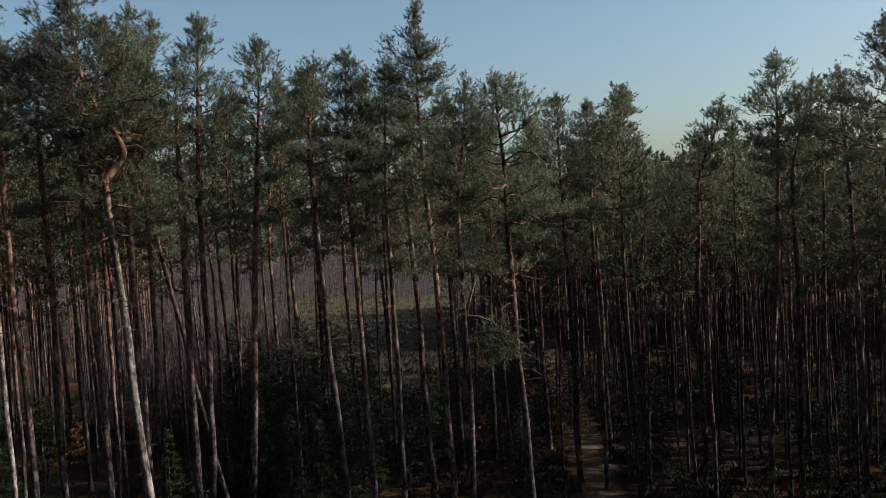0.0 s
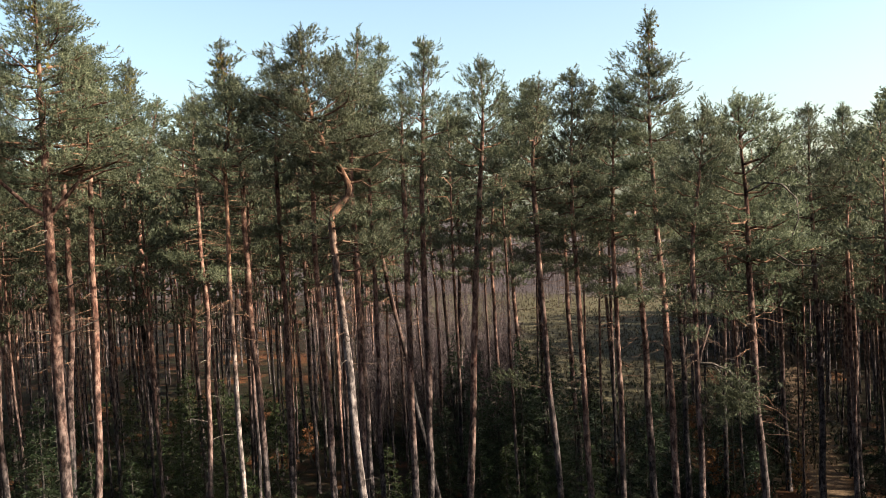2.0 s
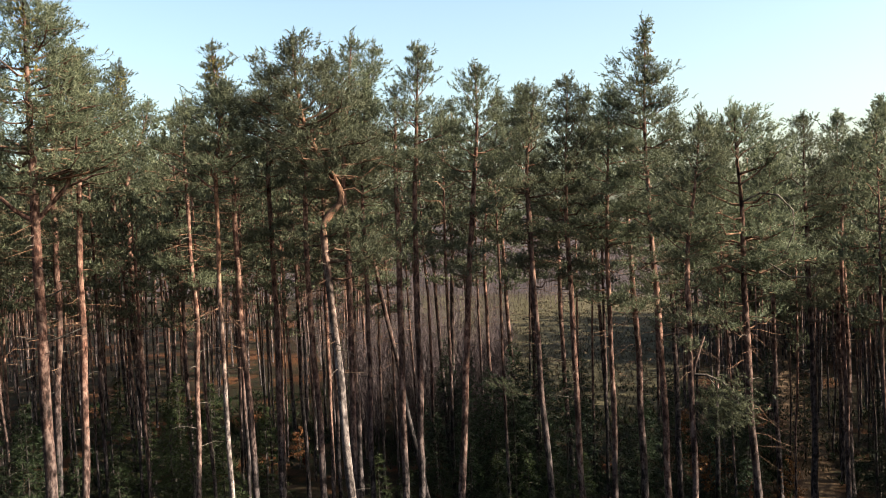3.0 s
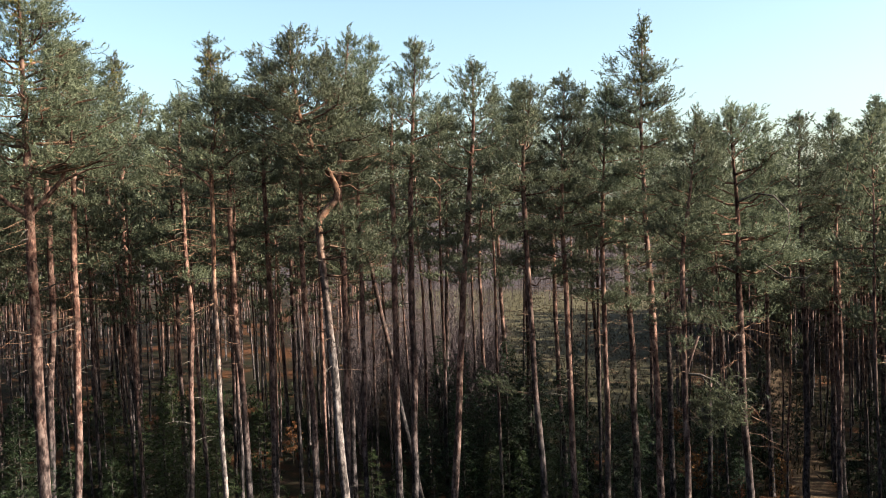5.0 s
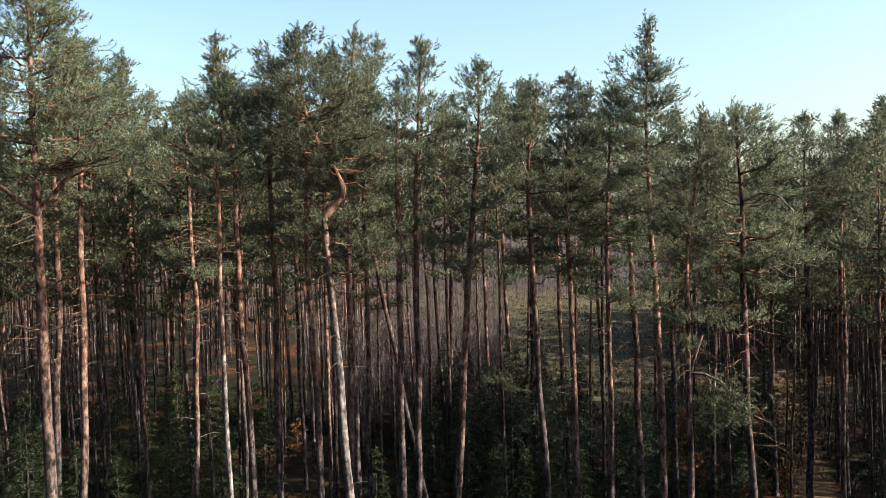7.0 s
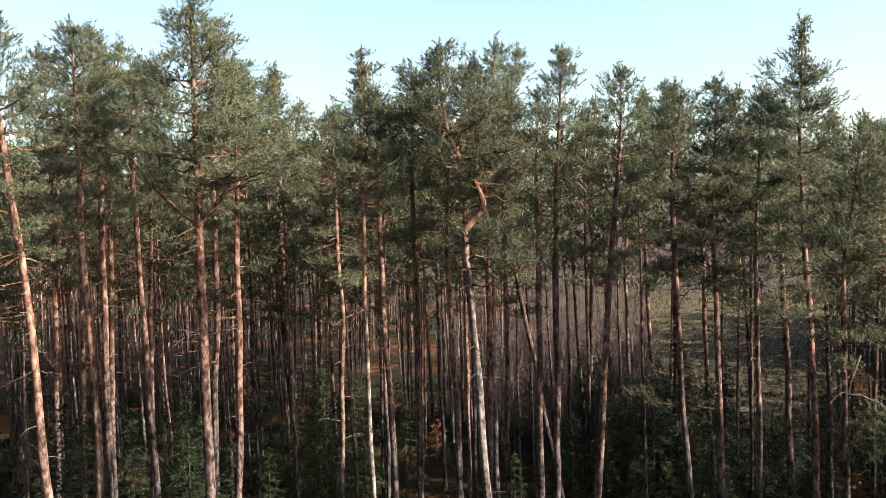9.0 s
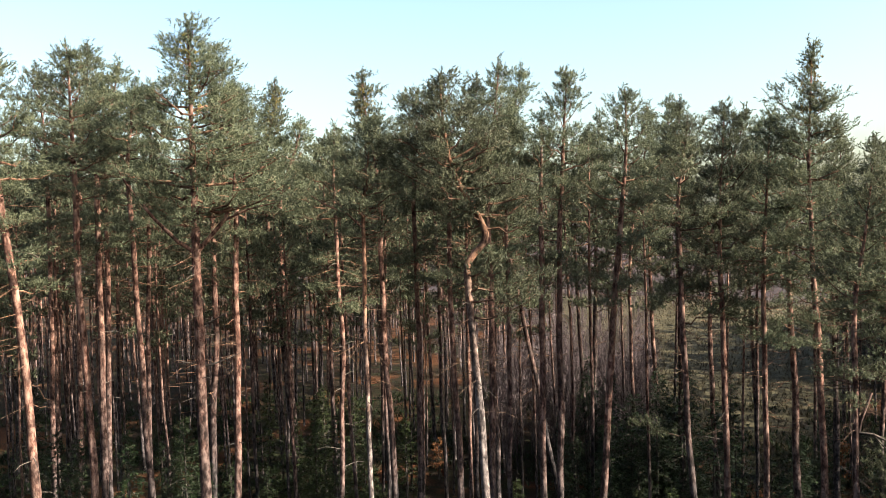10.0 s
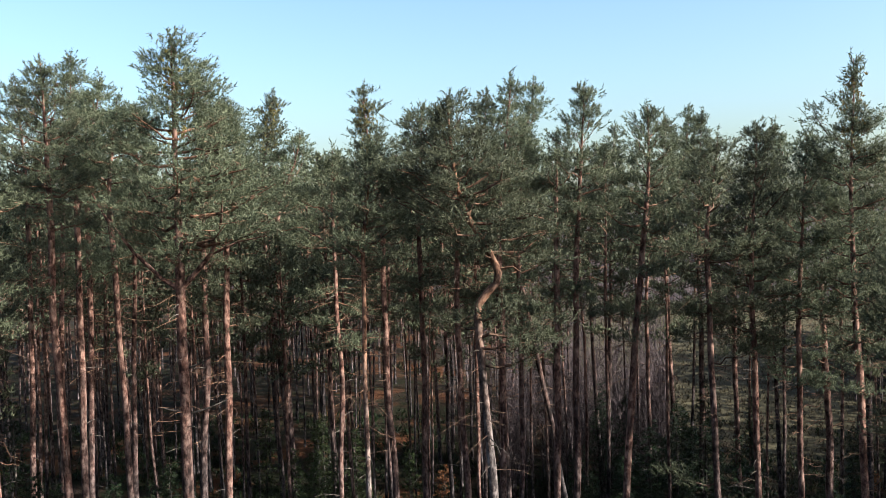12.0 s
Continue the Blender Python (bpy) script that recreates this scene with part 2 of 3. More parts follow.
class Tubes:
    """Tapered round tubes along lines of points, gathered into one mesh."""

    def __init__(self):
        self.v, self.t, self.n = [], [], 0

    def add(self, pts, radii, sides=5, rng=None, rough=0.0):
        pts = np.asarray(pts, float)
        k = len(pts)
        d = np.gradient(pts, axis=0)
        d /= np.linalg.norm(d, axis=1)[:, None] + 1e-9
        ref = np.array([0.0, 0.0, 1.0]) if abs(d[0][2]) < 0.8 else np.array([1.0, 0.0, 0.0])
        a = np.cross(d, ref)
        a /= np.linalg.norm(a, axis=1)[:, None] + 1e-9
        c = np.cross(d, a)
        ang = np.linspace(0, 2 * np.pi, sides, endpoint=False)
        r = np.asarray(radii, float)[:, None] * np.ones(sides)
        if rng is not None:
            r = r * (1 + rough * rng.standard_normal((k, sides)))
        ring = pts[:, None] + r[..., None] * (np.cos(ang)[None, :, None] * a[:, None] + np.sin(ang)[None, :, None] * c[:, None])
        i = (np.arange(k - 1)[:, None] * sides + np.arange(sides)).ravel()
        j = (np.arange(k - 1)[:, None] * sides + (np.arange(sides) + 1) % sides).ravel()
        self.v.append(ring.reshape(-1, 3))
        self.t.append(np.concatenate([np.stack([i, i + sides, j], 1), np.stack([j, i + sides, j + sides], 1)]) + self.n)
        self.n += k * sides

    def build(self, name, material_, parent=None, label=""):
        return mesh_object(name, np.concatenate(self.v), np.concatenate(self.t), material_, parent, label, True)


def unit(v):
    return v / (np.linalg.norm(v, axis=-1, keepdims=True) + 1e-9)


def blades(pos, way, rng, count, length, width, spread, run=0.0, face=None):
    """Tufts of thin pointed blades: count at every place, round its direction, along a shoot as long as run.
    With face the flat of the blades turns towards it, as needles spread round the light side of a shoot."""
    k = len(pos)
    p = np.repeat(pos, count, 0)
    d = unit(np.repeat(way, count, 0) + spread * rng.standard_normal((k * count, 3)))
    turn = rng.standard_normal((k * count, 3))
    if face is not None:
        turn = 0.38 * turn + np.repeat(face, count, 0)
    side = unit(np.cross(d, turn))
    ln = length * rng.uniform(0.7, 1.25, (k * count, 1))
    p = p + np.repeat(way, count, 0) * rng.uniform(-0.24 * length, 0.24 * length + run, (k * count, 1))
    w = width * rng.uniform(0.7, 1.3, (k * count, 1))
    v = np.stack([p - side * w / 2, p + side * w / 2, p + d * ln], 1).reshape(-1, 3)
    return v, np.arange(len(v)).reshape(-1, 3)


def ground_height(x, y):
    """Gentle fall of the ground to the east, with low swells."""
    return -0.03 * np.clip(x + 12, -45, 30) + 0.0 * y


# ---- ground ----
def make_ground():
    xs = np.concatenate([np.linspace(-2500, -120, 12), np.linspace(-110, 90, 101), np.linspace(100, 2500, 12)])
    ys = np.concatenate([np.linspace(-2500, -40, 10), np.linspace(-30, 170, 101), np.linspace(180, 2500, 12)])
    gx, gy = np.meshgrid(xs, ys)
    rng = np.random.default_rng(5)
    near = (np.abs(gx) < 120) & (gy > -30) & (gy < 175)
    gz = ground_height(gx, gy) + near * rng.normal(0, 0.02, gx.shape)
    w, h = len(xs), len(ys)
    i = (np.arange(h - 1)[:, None] * w + np.arange(w - 1)).ravel()
    tris = np.concatenate([np.stack([i, i + 1, i + w], 1), np.stack([i + 1, i + w + 1, i + w], 1)])
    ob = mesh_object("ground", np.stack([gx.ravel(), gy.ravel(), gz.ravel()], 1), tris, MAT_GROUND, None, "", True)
    tagged(ob, "brown and mossy pine forest floor, darkened for shade, with a grassy clearing", "ground", kind="structure")


make_ground()


# ---- pines ----
def trunk_line(h, cb, lean, top, rng, style):
    """The middle line of a trunk as a function of height."""
    ph = rng.uniform(0, 6.28, 4)
    amp = rng.uniform(0.02, 0.07)
    lean, top = np.array(lean), np.array(top)

    def line(z):
        z = np.asarray(z, float)
        u = np.clip(z / cb, 0, None)
        low = lean * u[..., None] if u.ndim else lean * u
        s = np.clip((z - cb) / (h - cb), 0, 1)
        s2 = s * s * (3 - 2 * s)
        xy = low * (1 - s2)[..., None] + top * s2[..., None] if u.ndim else low * (1 - s2) + top * s2
        wob = np.stack([amp * np.sin(z * 0.45 + ph[0]) + 0.4 * amp * np.sin(z * 1.3 + ph[1]), amp * np.sin(z * 0.5 + ph[2]) + 0.4 * amp * np.sin(z * 1.1 + ph[3])], -1)
        xy = xy + wob * np.clip(z / 3, 0, 1)[..., None] if u.ndim else xy + wob * min(1, z / 3)
        if style == "crooked":
            bump = np.where(z < 17.2, np.exp(-((z - 17.2) / 0.55) ** 2), np.exp(-((z - 17.2) / 1.5) ** 2))
            off = np.array([0.72, 0.28])
            xy = xy + bump[..., None] * off if u.ndim else xy + bump * off
        return np.concatenate([xy, z[..., None]], -1) if u.ndim else np.array([xy[0], xy[1], float(z)])

    return line


def crown_profile(u, style):
    """Half width of the crown from its foot (0) to its top (1), as a share of its widest."""
    if style == "spire":
        return 0.10 + 1.15 * (1 - u) ** 1.25 * min(1, u / 0.12 + 0.5)
    if style == "forked" and u > 0.45:
        return max(0.36, 1 - 1.5 * (u - 0.45)) * (1.05 - u ** 6)
    return (min(1.0, (u + 0.16) / 0.42) ** 0.7) * max(0.0, 1 - 0.97 * u ** 1.5) ** 0.9 + 0.05


def tree_parts(root, h, dia, cb, radius, lean, top, seed, style="", near=True, boughs=()):
    rng = np.random.default_rng(seed)
    radius *= 1.3
    line = trunk_line(h, cb, lean, top, rng, style)
    # trunk
    zs = np.concatenate([[-0.3, 0.0, 0.25, 0.8], np.linspace(1.6, h - 0.25, 30 if near else 9)])
    if style == "crooked":
        zs = np.sort(np.concatenate([zs, np.linspace(15.5, 20, 16)]))
    rad = dia / 2 * (1.22 if near else 1.0) * (1.0 - 0.34 * np.clip(zs / cb, 0, 1) - 0.6 * np.clip((zs - cb) / (h - cb), 0, 1)) * (1 + 0.35 * np.exp(-np.clip(zs, 0, 9) / 0.35))
    tr = Tubes()
    tr.add(line(zs), rad, 10 if near else 6, rng, 0.05)
    tr.build("trunk", MAT_SUNLIT_BARK if style in ("pale", "crooked") else MAT_BARK, root)
    # limbs
    limbs = Tubes()
    dead = []
    tufts, ways, faces = [], [], []
    n_limb = int((h - cb) * (4.9 if near else 3.2)) + 8
    if style == "thin":
        n_limb = int(n_limb * 0.8)
    az = rng.uniform(0, 6.28)
    lobes = rng.uniform(0, 6.28, 3)
    def limb(z, az, r, rise):
        """One living limb with its plates of needles."""
        out = np.array([math.cos(az), math.sin(az), 0.0])
        p0 = line(z)
        s = np.linspace(0, 1, 5)
        sag = rng.uniform(-0.1, 0.22)
        pts = p0 + (r * s)[:, None] * (out * math.cos(rise))[None] + np.outer(r * (math.sin(rise) * s - sag * s * (1 - s) + 0.16 * s ** 3), [0, 0, 1])
        pts[1:-1] += rng.normal(0, 0.05 * r, (3, 3))
        r0 = min(0.016 + 0.016 * r, 0.075)
        limbs.add(pts, r0 * np.array([1, 0.85, 0.65, 0.45, 0.2]), 5 if near else 3)
        pads = 1 + int(r * (2.1 if near else 1.8) + 0.4)
        side = np.array([-out[1], out[0], 0.0])
        for k in range(pads):
            f = 1 - 0.72 * (k / pads) * rng.uniform(0.6, 1)
            q = np.array([np.interp(f, s, pts[:, c]) for c in range(3)])
            c = q + side * rng.normal(0, 0.20 * r + 0.05) + np.array([0, 0, rng.uniform(0.0, 0.22)])
            if near:
                limbs.add([q - out * 0.12 * r, (q + c) / 2, c], [0.3 * r0, 0.22 * r0, 0.1 * r0], 3)
            m = int((rng.uniform(12, 18) if near else rng.uniform(5, 8)) * min(1, 0.5 + r))
            if style == "thin":
                m = int(m * 0.55)
            off = rng.normal(0, 1, (m, 3)) * np.array([0.23, 0.23, 0.055]) * (1.0 + 0.14 * r) * min(1, 0.35 + r)
            tufts.append(c + off)
            ways.append(unit(0.5 * out + np.array([0, 0, 0.75]) + 1.0 * off + 0.3 * rng.standard_normal((m, 3))))
            faces.append(unit(0.6 * out + np.array([0, 0, 0.6]) + 1.6 * off * np.array([1, 1, 2.5])))

    low, drop = (7, 3.6) if cb > 16.2 else (7, 2.6)
    if style in ("forked", "pale", "crooked"):
        low, drop = (2, 1.0) if style == "pale" else (0, 0.0)
    for i in range(n_limb):
        u = (i - low + rng.uniform(0, 1)) / (n_limb - low)
        z = cb + u * (h - cb - 0.7)
        if i < low:
            z, u = cb - rng.uniform(0.1, 1.0) * drop, 0.03
        az += 2.4 + rng.normal(0, 0.35)
        lob = 1 + 0.22 * math.sin(2 * az + lobes[0] + 3 * u) + 0.18 * math.sin(az + lobes[1] - 5 * u)
        lob = min(lob, 1.22)
        if style in ("forked", "crooked") and math.sin(az) < -0.55:
            lob *= 0.62
        r = radius * crown_profile(u, style) * lob * rng.uniform(0.6, 1.15) * (0.85 if i < low else 1.0)
        rise = rng.normal(2 + 52 * max(u, 0) ** 1.4, 9)
        if style == "forked":
            r, rise = min(r, 3.0 if u < 0.45 else 2.2), 0.4 * rise
        limb(z, az, max(r, 0.15), math.radians(rise))
    for z, bearing, r, *climb in boughs:
        limb(z, math.radians(90 - bearing), r, math.radians(climb[0] if climb else rng.normal(4, 5)))
    # leading shoot
    m = 24 if near else 10
    zt = rng.uniform(h - 1.0, h - 0.15, m)
    tufts.append(line(zt) + rng.normal(0, 0.07, (m, 3)))
    ways.append(unit(np.array([0, 0, 0.8]) + 0.5 * rng.standard_normal((m, 3))))
    faces.append(unit(rng.standard_normal((m, 3)) + np.array([0, 0, 0.4])))
    # bare dead branches below the crown
    for i in range(int(rng.integers(14, 23)) if near else 6):
        z = cb * (1 - 0.62 * rng.uniform(0, 1) ** 1.6)
        a_ = rng.uniform(0, 6.28)
        r = rng.uniform(0.25, 1.0) * (1.5 if rng.uniform() < 0.25 else 0.8)
        out = np.array([math.cos(a_), math.sin(a_), rng.uniform(-0.3, 0.35)])
        p0 = line(z)
        pts = p0 + np.outer(np.linspace(0, r, 4), out) + np.outer([0, 0.02, 0, -0.12 * r], [0, 0, 1])
        dead.append((pts, np.array([0.019, 0.014, 0.010, 0.004])))
    for i in range(34 if near else 16):
        z = cb + 1.0 - 7.5 * rng.uniform(0, 1) ** 1.3
        a_ = rng.uniform(0, 6.28)
        r = rng.uniform(0.6, 1.9)
        out = np.array([math.cos(a_), math.sin(a_), rng.uniform(-0.35, 0.3)])
        pts = line(z) + np.outer(np.linspace(0, r, 4), out) + rng.normal(0, 0.05, (4, 3)) * np.array([[0], [1], [1], [1]])
        pts[:, 2] -= 0.12 * r * np.linspace(0, 1, 4) ** 2
        limbs.add(pts, [0.014, 0.011, 0.008, 0.003], 3)
        if near:
            limbs.add([pts[1], (pts[1] + pts[2]) / 2 + rng.normal(0, 0.14, 3), pts[2] + rng.normal(0, 0.3, 3)], [0.008, 0.006, 0.003], 3)
    return rng, line, limbs, dead, np.concatenate(tufts), np.concatenate(ways), np.concatenate(faces)


PINE_LABELS = {
    "": "tall slender Scots pine with an orange upper trunk",
    "forked": "stout old Scots pine with a forked limb and broad crown",
    "crooked": "Scots pine with an S-bent crooked trunk, sunlight put into its pale bark",
    "pale": "thin Scots pine with a bare straight trunk, sunlight put into its pale bark",
    "cones": "tall Scots pine with yellow flowering shoots near its top",
    "thin": "Scots pine with a sparse brownish half-bare crown",
    "spire": "Scots pine with a narrow pointed spire above the others",
    "broken": "Scots pine with a broken drooping pale branch",
    "broad": "broad bushy Scots pine with low green boughs",
}
placed = []
BLADE = dict(count=15, length=0.14, width=0.029, spread=1.0, run=0.24)
BLADE_FAR = dict(count=11, length=0.15, width=0.045, spread=1.0, run=0.26)


def pine(x, y, h, dia, cb, radius, lean, top, style="", boughs=()):
    """A pine of the forest edge, built for itself."""
    seed = len(placed) + 11
    placed.append((x, y))
    root = new("pine_tree")
    root.location = (x, y, float(ground_height(x, y)))
    tagged(root, PINE_LABELS[style], "pine tree", "pines of the forest edge")
    rng, line, limbs, dead, tufts, ways, faces = tree_parts(root, h, dia, cb, radius, lean, top, seed, style, True, boughs)
    large = []
    special_limbs(style, line, large, dead, h, cb, rng)
    for pts, radii in large:
        one = Tubes()
        one.add(pts, [0.75 * q for q in radii], 8)
        one.build("limb", MAT_BARK, root)
    for pts, radii in dead:
        one = Tubes()
        one.add(pts, radii, 5)
        one.build("dead_branch", MAT_DEAD, root)
    if style == "broken":
        hang = line(11.1) + np.array([1.15, 0.05, -1.05]) + rng.normal(0, 1, (300, 3)) * [0.42, 0.32, 0.40]
        tufts = np.concatenate([tufts, hang])
        ways = np.concatenate([ways, unit(np.array([0.3, 0, -0.6]) + 0.5 * rng.standard_normal((300, 3)))])
        faces = np.concatenate([faces, unit(rng.standard_normal((300, 3)) + np.array([0, 0, 0.5]))])
    v, t = blades(tufts, ways, rng, face=faces, **(BLADE if math.hypot(x, y) < 47 else BLADE_FAR))
    joined("crown", limbs, v, t, MAT_TWIG, MAT_NEEDLE, root)
    if style in ("cones", "spire", "forked"):
        k = 240 if style == "cones" else 110
        z = rng.uniform(h - 3.4, h - 0.9, k)
        pos = line(z) + np.clip(rng.normal(0, 0.22, (k, 3)), -0.4, 0.4)
        v, t = blades(pos, unit(np.array([0, 0, 1.0]) + 0.5 * rng.standard_normal((k, 3))), rng, 6, 0.15, 0.05, 0.6)
        tagged(mesh_object("pollen_bloom", v, t, MAT_CONES, root, "yellow-brown flowering shoots"), kind="stuff")
    return root


def special_limbs(style, line, limbs, dead, h, cb, rng):
    """The large limbs and broken branches that set a few trees apart."""
    if style == "forked":
        p = line(16.5)
        limbs.append((p + np.array([[0, 0, 0], [0.35, 0.16, 0.4], [0.95, 0.43, 1.15], [1.25, 0.55, 1.9], [1.35, 0.6, 2.9]]), [0.13, 0.11, 0.095, 0.075, 0.04]))
        limbs.append((p + np.array([[0.9, 0.4, 1.1], [1.7, 0.8, 1.5], [2.6, 1.2, 1.7]]), [0.06, 0.045, 0.02]))
        limbs.append((p + np.array([[0, 0, 0], [-0.55, -0.25, 0.4], [-1.3, -0.6, 1.25], [-2.1, -0.95, 2.4], [-2.5, -1.1, 3.2]]), [0.11, 0.095, 0.08, 0.06, 0.03]))
        for z, a_, b_, c_ in ((13.9, 0.9, 0.45, 0.45), (12.4, 1.3, 0.6, 0.5), (12.5, -0.8, -0.4, 0.2)):
            dead.append((line(z) + np.array([[0, 0, 0], [a_ * 0.5, b_ * 0.5, c_ * 0.4], [a_, b_, c_]]), [0.045, 0.03, 0.012]))
    if style == "broken":
        p = line(11.1)
        dead.append((p + np.array([[0, 0, 0], [0.5, 0, -0.02], [1.0, 0, -0.25], [1.4, 0, -0.7], [1.65, 0, -1.4]]), [0.05, 0.045, 0.035, 0.025, 0.012]))
        dead.append((p + np.array([[0.45, 0, -0.02], [0.8, 0.1, -0.4], [1.0, 0.1, -0.7]]), [0.03, 0.02, 0.01]))
        limbs.append((p + np.array([[0, 0, -0.4], [0.15, 0, 0.4], [0.45, 0, 1.3]]), [0.08, 0.07, 0.06]))
    if style == "broad":
        p = line(16.9)
        dead.append((p + np.array([[0, 0, 0], [0.55, -0.8, 0.3], [1.0, -1.5, 0.2], [1.42, -1.7, -0.3], [1.45, -1.75, -0.95], [1.2, -1.7, -1.6], [0.85, -1.6, -2.1]]), [0.04, 0.036, 0.032, 0.028, 0.024, 0.018, 0.008]))
        p = line(14.9)
        dead.append((p + np.array([[0, 0, 0], [0.7, -1.2, -0.05], [1.25, -1.8, -0.45], [1.9, -1.9, -0.5], [2.3, -1.9, -0.15]]), [0.036, 0.032, 0.026, 0.02, 0.008]))
    if style == "pale":
        p = line(cb - 0.2)
        limbs.append((p + np.array([[0, 0, 0], [-0.5, -0.2, 0.55], [-1.1, -0.4, 0.8], [-1.7, -0.6, 1.2]]), [0.05, 0.04, 0.03, 0.015]))


pine(-20.59, 26.48, 24.9, 0.38, 17.3, 2.85, (-0.01, -0.01), (0.02, 0.02), style="forked", boughs=((18.2, 80, 3.4), (19.0, 65, 3.2), (17.9, 110, 2.8), (20.0, 85, 2.2), (18.8, -95, 2.4), (19.2, 130, 2.4), (22.5, 90, 1.1, 20), (23.3, -90, 0.9, 30), (23.8, 110, 0.7, 40), (22.0, 120, 1.2, 15), (20.9, 95, 2.0), (21.2, -80, 1.7), (23.0, 30, 1.0, 25)))
pine(-9.84, 28.45, 22.8, 0.27, 17.4, 1.64, (-1.17, -0.47), (-1.67, -0.68), style="crooked", boughs=((15.4, 70, 2.2), (15.1, 95, 1.7), (15.7, -100, 0.9), (14.6, 80, 2.0), (16.0, 120, 1.6), (18.9, -110, 2.3), (18.3, -80, 2.0), (19.6, 170, 1.3), (18.8, 90, 2.2), (19.6, 120, 2.0), (18.2, 60, 1.9), (20.4, 180, 1.2), (19.8, -130, 1.8)))
pine(-14.45, 27.66, 21.2, 0.17, 17.6, 1.46, (-0.04, -0.02), (0.29, 0.16), style="pale")
pine(-17.62, 35.60, 24.1, 0.26, 17.6, 1.20, (-0.34, -0.18), (-0.87, -0.46), style="cones")
pine(-22.99, 30.97, 23.4, 0.28, 17.5, 1.83, (0.50, 0.38), (0.36, 0.27))
pine(-29.01, 45.12, 25.5, 0.29, 17.7, 1.24, (-1.19, -0.82), (-0.60, -0.41), style="cones")
pine(-28.01, 43.38, 23.1, 0.35, 17.4, 1.48, (-0.47, -0.32), (0.72, 0.47))
pine(-18.66, 32.73, 21.5, 0.20, 17.3, 1.31, (0.10, 0.06), (0.14, 0.08))
pine(-17.49, 37.90, 23.6, 0.25, 17.6, 1.58, (0.03, 0.02), (0.22, 0.10))
pine(-20.50, 47.52, 24.1, 0.21, 17.1, 1.32, (-0.23, -0.10), (-0.36, -0.16))
pine(-14.99, 36.83, 23.9, 0.26, 17.5, 1.55, (-0.26, -0.11), (1.03, 0.42))
pine(-13.32, 36.42, 24.4, 0.26, 17.5, 1.27, (0.06, 0.02), (0.57, 0.21))
pine(-14.11, 39.33, 24.6, 0.25, 17.6, 1.32, (-0.27, -0.10), (1.29, 0.45))
pine(-12.98, 37.62, 22.7, 0.21, 17.1, 1.25, (0.09, 0.03), (0.42, 0.15))
pine(-11.33, 37.12, 21.9, 0.28, 17.5, 1.27, (0.15, 0.05), (0.27, 0.08), style="thin")
pine(-10.99, 41.43, 21.4, 0.23, 15.8, 1.08, (-2.83, -0.92), (-3.04, -1.00))
pine(-10.76, 37.29, 24.1, 0.26, 18.0, 1.27, (0.39, 0.11), (0.64, 0.19))
pine(-9.41, 38.19, 23.2, 0.29, 17.3, 1.43, (1.31, 0.30), (1.60, 0.36))
pine(-13.89, 55.10, 22.5, 0.23, 15.3, 1.27, (-0.64, -0.17), (0.26, 0.06))
pine(-13.51, 55.20, 23.8, 0.27, 15.3, 1.27, (0.20, 0.05), (0.61, 0.15))
pine(-11.25, 55.71, 24.3, 0.23, 14.6, 1.38, (0.06, 0.01), (1.25, 0.24))
pine(-9.93, 59.01, 25.1, 0.28, 13.7, 1.45, (-0.70, -0.13), (0.82, 0.13))
pine(-7.51, 51.29, 24.1, 0.28, 14.5, 1.39, (-0.11, -0.02), (0.02, 0.00))
pine(-4.64, 36.55, 21.9, 0.24, 17.1, 1.43, (-0.79, -0.11), (-0.35, -0.05), boughs=((9.2, -100, 1.6), (13.6, 80, 1.4)))
pine(-3.58, 37.67, 22.4, 0.25, 15.2, 1.47, (-0.39, -0.04), (-0.15, -0.02))
pine(-5.13, 47.57, 23.1, 0.25, 14.7, 1.21, (-0.48, -0.06), (1.40, 0.13))
pine(-2.42, 38.76, 22.1, 0.23, 15.2, 1.51, (0.02, 0.00), (0.23, 0.01), boughs=((15.3, 85, 2.0), (15.0, 120, 1.7), (15.5, -90, 1.6)))
pine(-1.13, 43.82, 21.5, 0.32, 13.9, 1.52, (-0.51, -0.02), (-0.24, -0.01))
pine(0.01, 37.83, 24.6, 0.27, 15.5, 1.24, (-0.55, -0.00), (-0.68, -0.00), style="spire", boughs=((21.3, -95, 1.5, 38), (21.5, 85, 0.8, 30), (20.4, 80, 1.2, 20), (21.6, 75, 0.9, 22), (20.8, 100, 1.1, 14), (20.6, -85, 1.3, 15), (22.3, -90, 0.6, 35), (20.2, 60, 1.2), (20.0, -60, 1.3), (19.2, 90, 1.4), (19.0, -90, 1.5)))
pine(0.56, 31.82, 20.1, 0.21, 14.6, 1.19, (0.14, -0.00), (0.58, -0.02), style="broken")
pine(2.98, 33.17, 20.4, 0.26, 14.7, 2.04, (-0.40, 0.04), (-0.64, 0.06), style="broad", boughs=((14.6, 85, 2.5), (14.4, -95, 2.5), (14.9, 150, 2.1), (15.6, 60, 2.4), (15.4, -60, 2.3)))
pine(-4.14, 61.70, 23.4, 0.25, 14.1, 1.58, (-0.54, -0.04), (0.06, 0.00))
pine(6.63, 45.30, 21.2, 0.30, 13.9, 1.68, (-0.10, 0.02), (-0.25, 0.04))
pine(10.01, 56.90, 22.4, 0.27, 13.5, 1.66, (-0.15, 0.03), (0.06, -0.01))
pine(9.70, 52.88, 20.8, 0.29, 14.0, 1.54, (-0.25, 0.05), (0.51, -0.10))
pine(12.41, 58.45, 21.1, 0.24, 14.1, 1.53, (-0.45, 0.10), (-0.32, 0.07))
